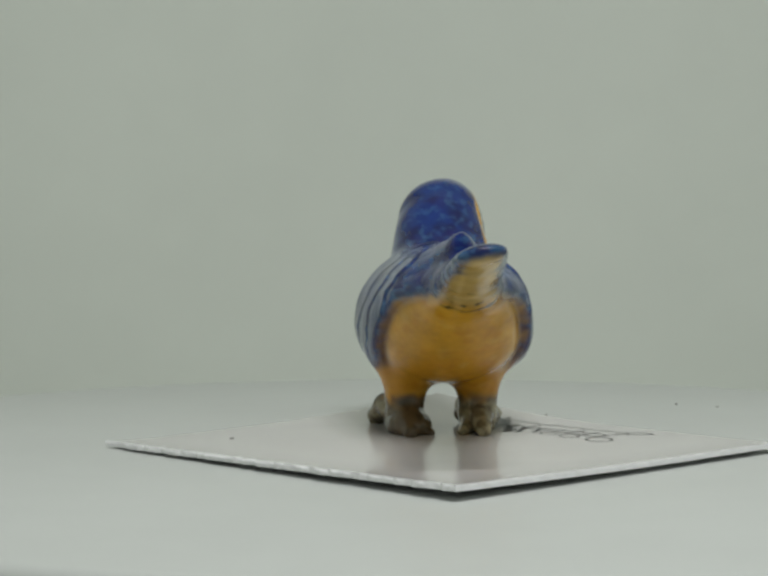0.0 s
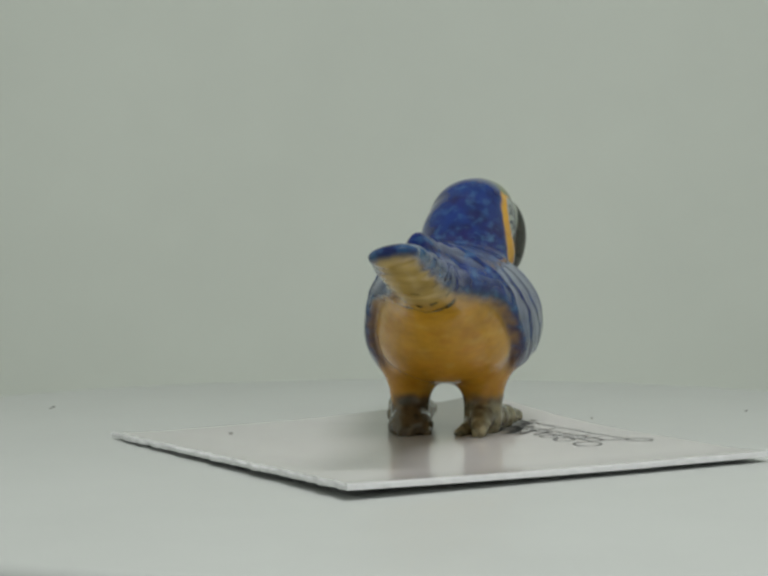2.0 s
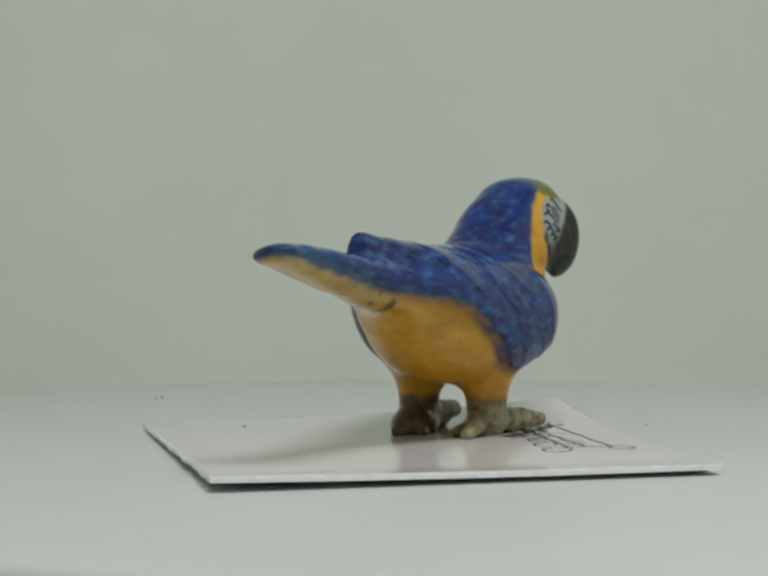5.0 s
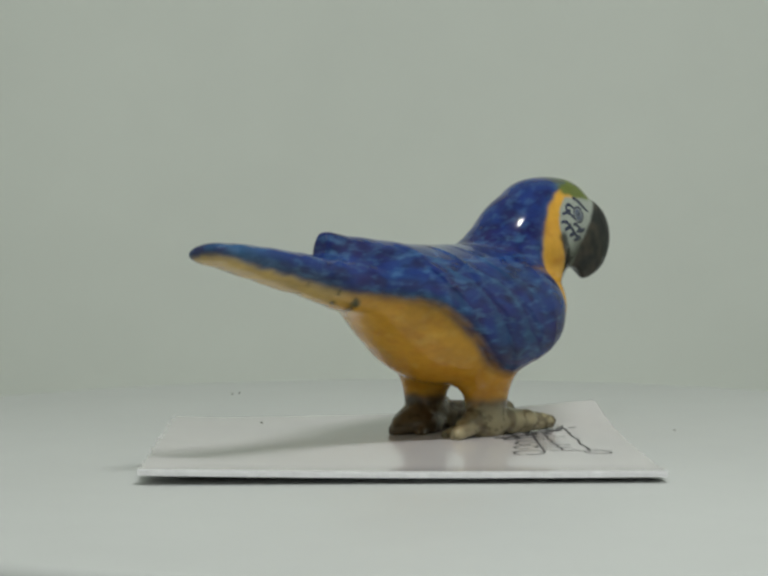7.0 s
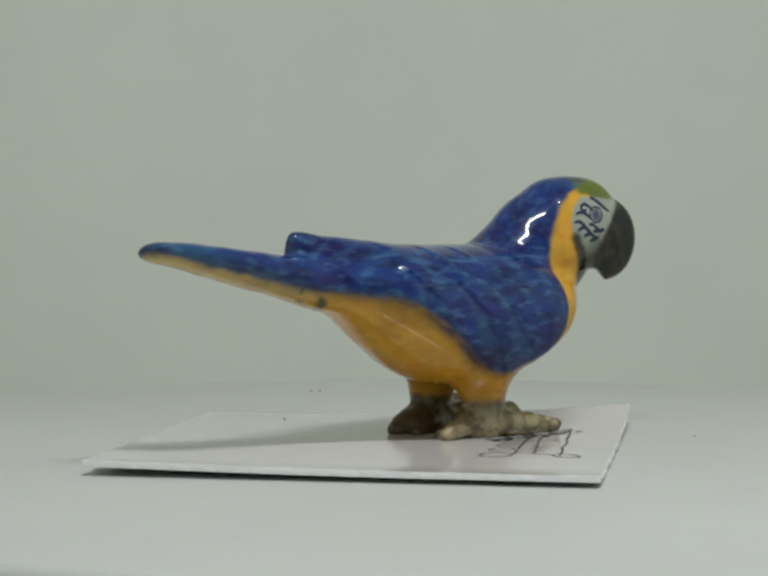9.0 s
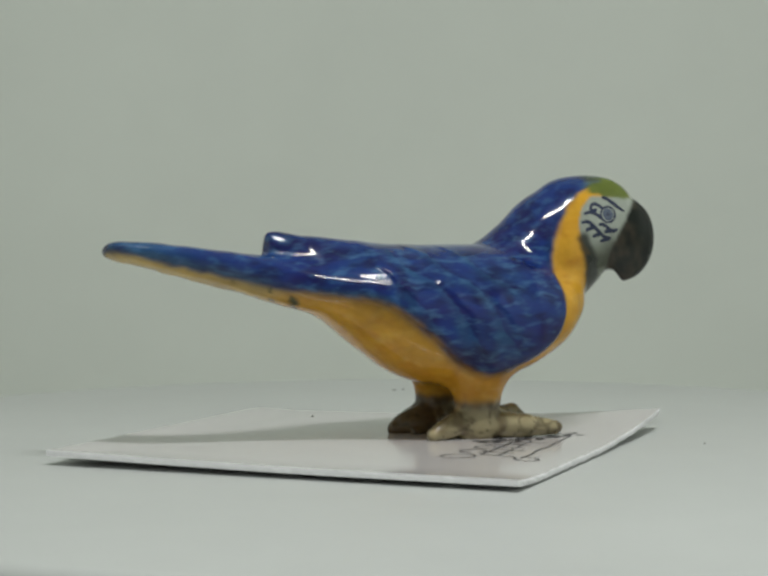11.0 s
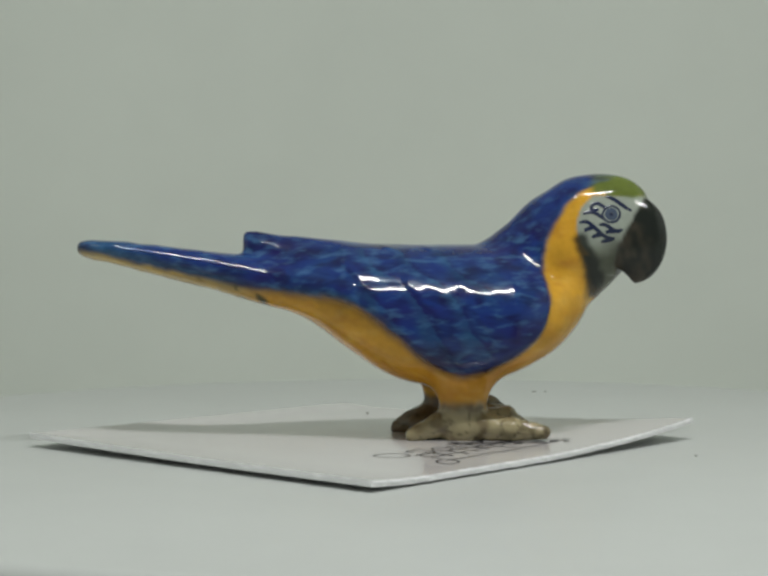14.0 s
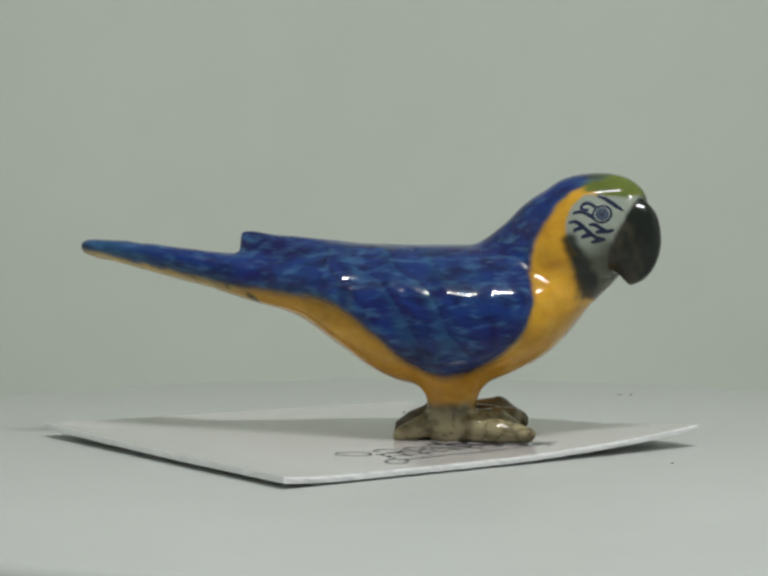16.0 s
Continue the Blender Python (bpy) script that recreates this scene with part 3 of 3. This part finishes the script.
def draw_ink():
    """A printed outline drawing that fades out from under the toes."""
    rnd = random.Random(2)

    def rail(a, b, n=14, shake=0.12):
        return [Vector(a).lerp(Vector(b), i / n) + Vector((rnd.uniform(-shake, shake), rnd.uniform(-shake, shake))) for i in range(n + 1)]
    ink(rail((6.3, 12.0), (18.6, -0.2)))
    ink(rail((4.9, 8.6), (15.4, -2.6)))
    ink(rail((4.9, 8.6), (6.3, 12.0), 5))
    for i in range(9):
        a, b = Vector((5.6, 7.6)).lerp(Vector((15.0, -2.2)), i / 8), Vector((7.0, 11.2)).lerp(Vector((18.4, 0.0)), i / 8)
        ink(rail(a, a.lerp(b, rnd.uniform(0.55, 1.0)), 6, 0.18), rnd.uniform(0.14, 0.26))
    ink(rail((9.0, 6.0), (16.5, -1.4), 12, 0.25), 0.16)
    ink(arc_line(19.3, -0.2, 1.3, 0.9, -160, 170))
    ink(arc_line(15.3, -4.4, 1.2, 1.5, -60, 290))
    ink(arc_line(12.9, -1.8, 0.9, 1.2, 0, 330))
    ink(arc_line(11.2, 0.2, 0.8, 0.9, 40, 360))
    ink(rail((5.3, 2.8), (6.3, 4.1), 3, 0.05), 0.6)
    ink(rail((7.4, 1.9), (7.9, 6.2), 6, 0.2), 0.55)
    ink(rail((8.4, 1.1), (9.3, 4.9), 6, 0.2), 0.42)
    ink(rail((9.8, 0.6), (10.5, 4.0), 6, 0.2), 0.3)


    for i in range(11):
        c = Vector((7.3, 2.0)).lerp(Vector((7.4, 11.2)), i / 10) + Vector((rnd.uniform(-0.5, 0.9), rnd.uniform(-0.3, 0.3)))
        d = Vector((rnd.uniform(0.2, 1.0), rnd.uniform(-0.7, 0.7)))
        ink(rail(c - d * 0.7, c + d * 0.7, 4, 0.1), rnd.uniform(0.35, 0.75))


draw_ink()


def specks():
    rnd = random.Random(9)
    bm = bmesh.new()
    low = TOP * 1000
    spots = [(-17.3, -4.3, 0.2), (12.3, 21.9, low), (27.4, 32.8, low), (31.5, 30.0, low), (-45.2, 17.2, low), (-45.3, 18.6, low)]
    for x, y, z in spots:
        for _ in range(2):
            m = Matrix.Translation(((x + rnd.uniform(-.2, .2)) * MM, (y + rnd.uniform(-.2, .2)) * MM, (z + 0.05) * MM)) @ Matrix.Diagonal((rnd.uniform(.6, 1.2), rnd.uniform(.6, 1.2), 0.5, 1))
            bmesh.ops.create_icosphere(bm, subdivisions=1, radius=0.00013, matrix=m)
    return tagged(part("grit", bm, GRIT, None), "few dark grains of grit on the platter and card", "grit", kind="stuff")


grit = specks()

# ---- what turns ----
TURNS = [(0.0, 0.0), (0.5, -3.54), (1.0, -6.54), (1.5, -9.52), (2.0, -12.5), (2.5, -15.38), (3.0, -18.34), (3.5, -21.32), (4.0, -24.16),
         (6.5, -38.4), (7.0, -41.25), (7.5, -44.23), (8.0, -47.15), (8.5, -49.92), (9.0, -52.75), (11.5, -67.69), (12.0, -71.05),
         (12.5, -74.56), (13.0, -77.91), (13.5, -81.17), (14.0, -84.35), (14.5, -87.45), (15.0, -90.43), (15.5, -93.44), (16.0, -96.59)]
BIRD_BASE = pose(0.00155, 0.0005, 0.00022, 0, 0, 96)


def motions():
    walk(turntable, [(t, pose(0, 0, 0, 0, 0, a)) for t, a in TURNS])
    walk(card, [(t, pose(0, 0, 0, 0, 0, a)) for t, a in TURNS])
    walk(grit, [(t, pose(0, 0, 0, 0, 0, a)) for t, a in TURNS])
    walk(figurine, [(t, pose(0, 0, 0, 0, 0, a) @ BIRD_BASE) for t, a in TURNS])


motions()
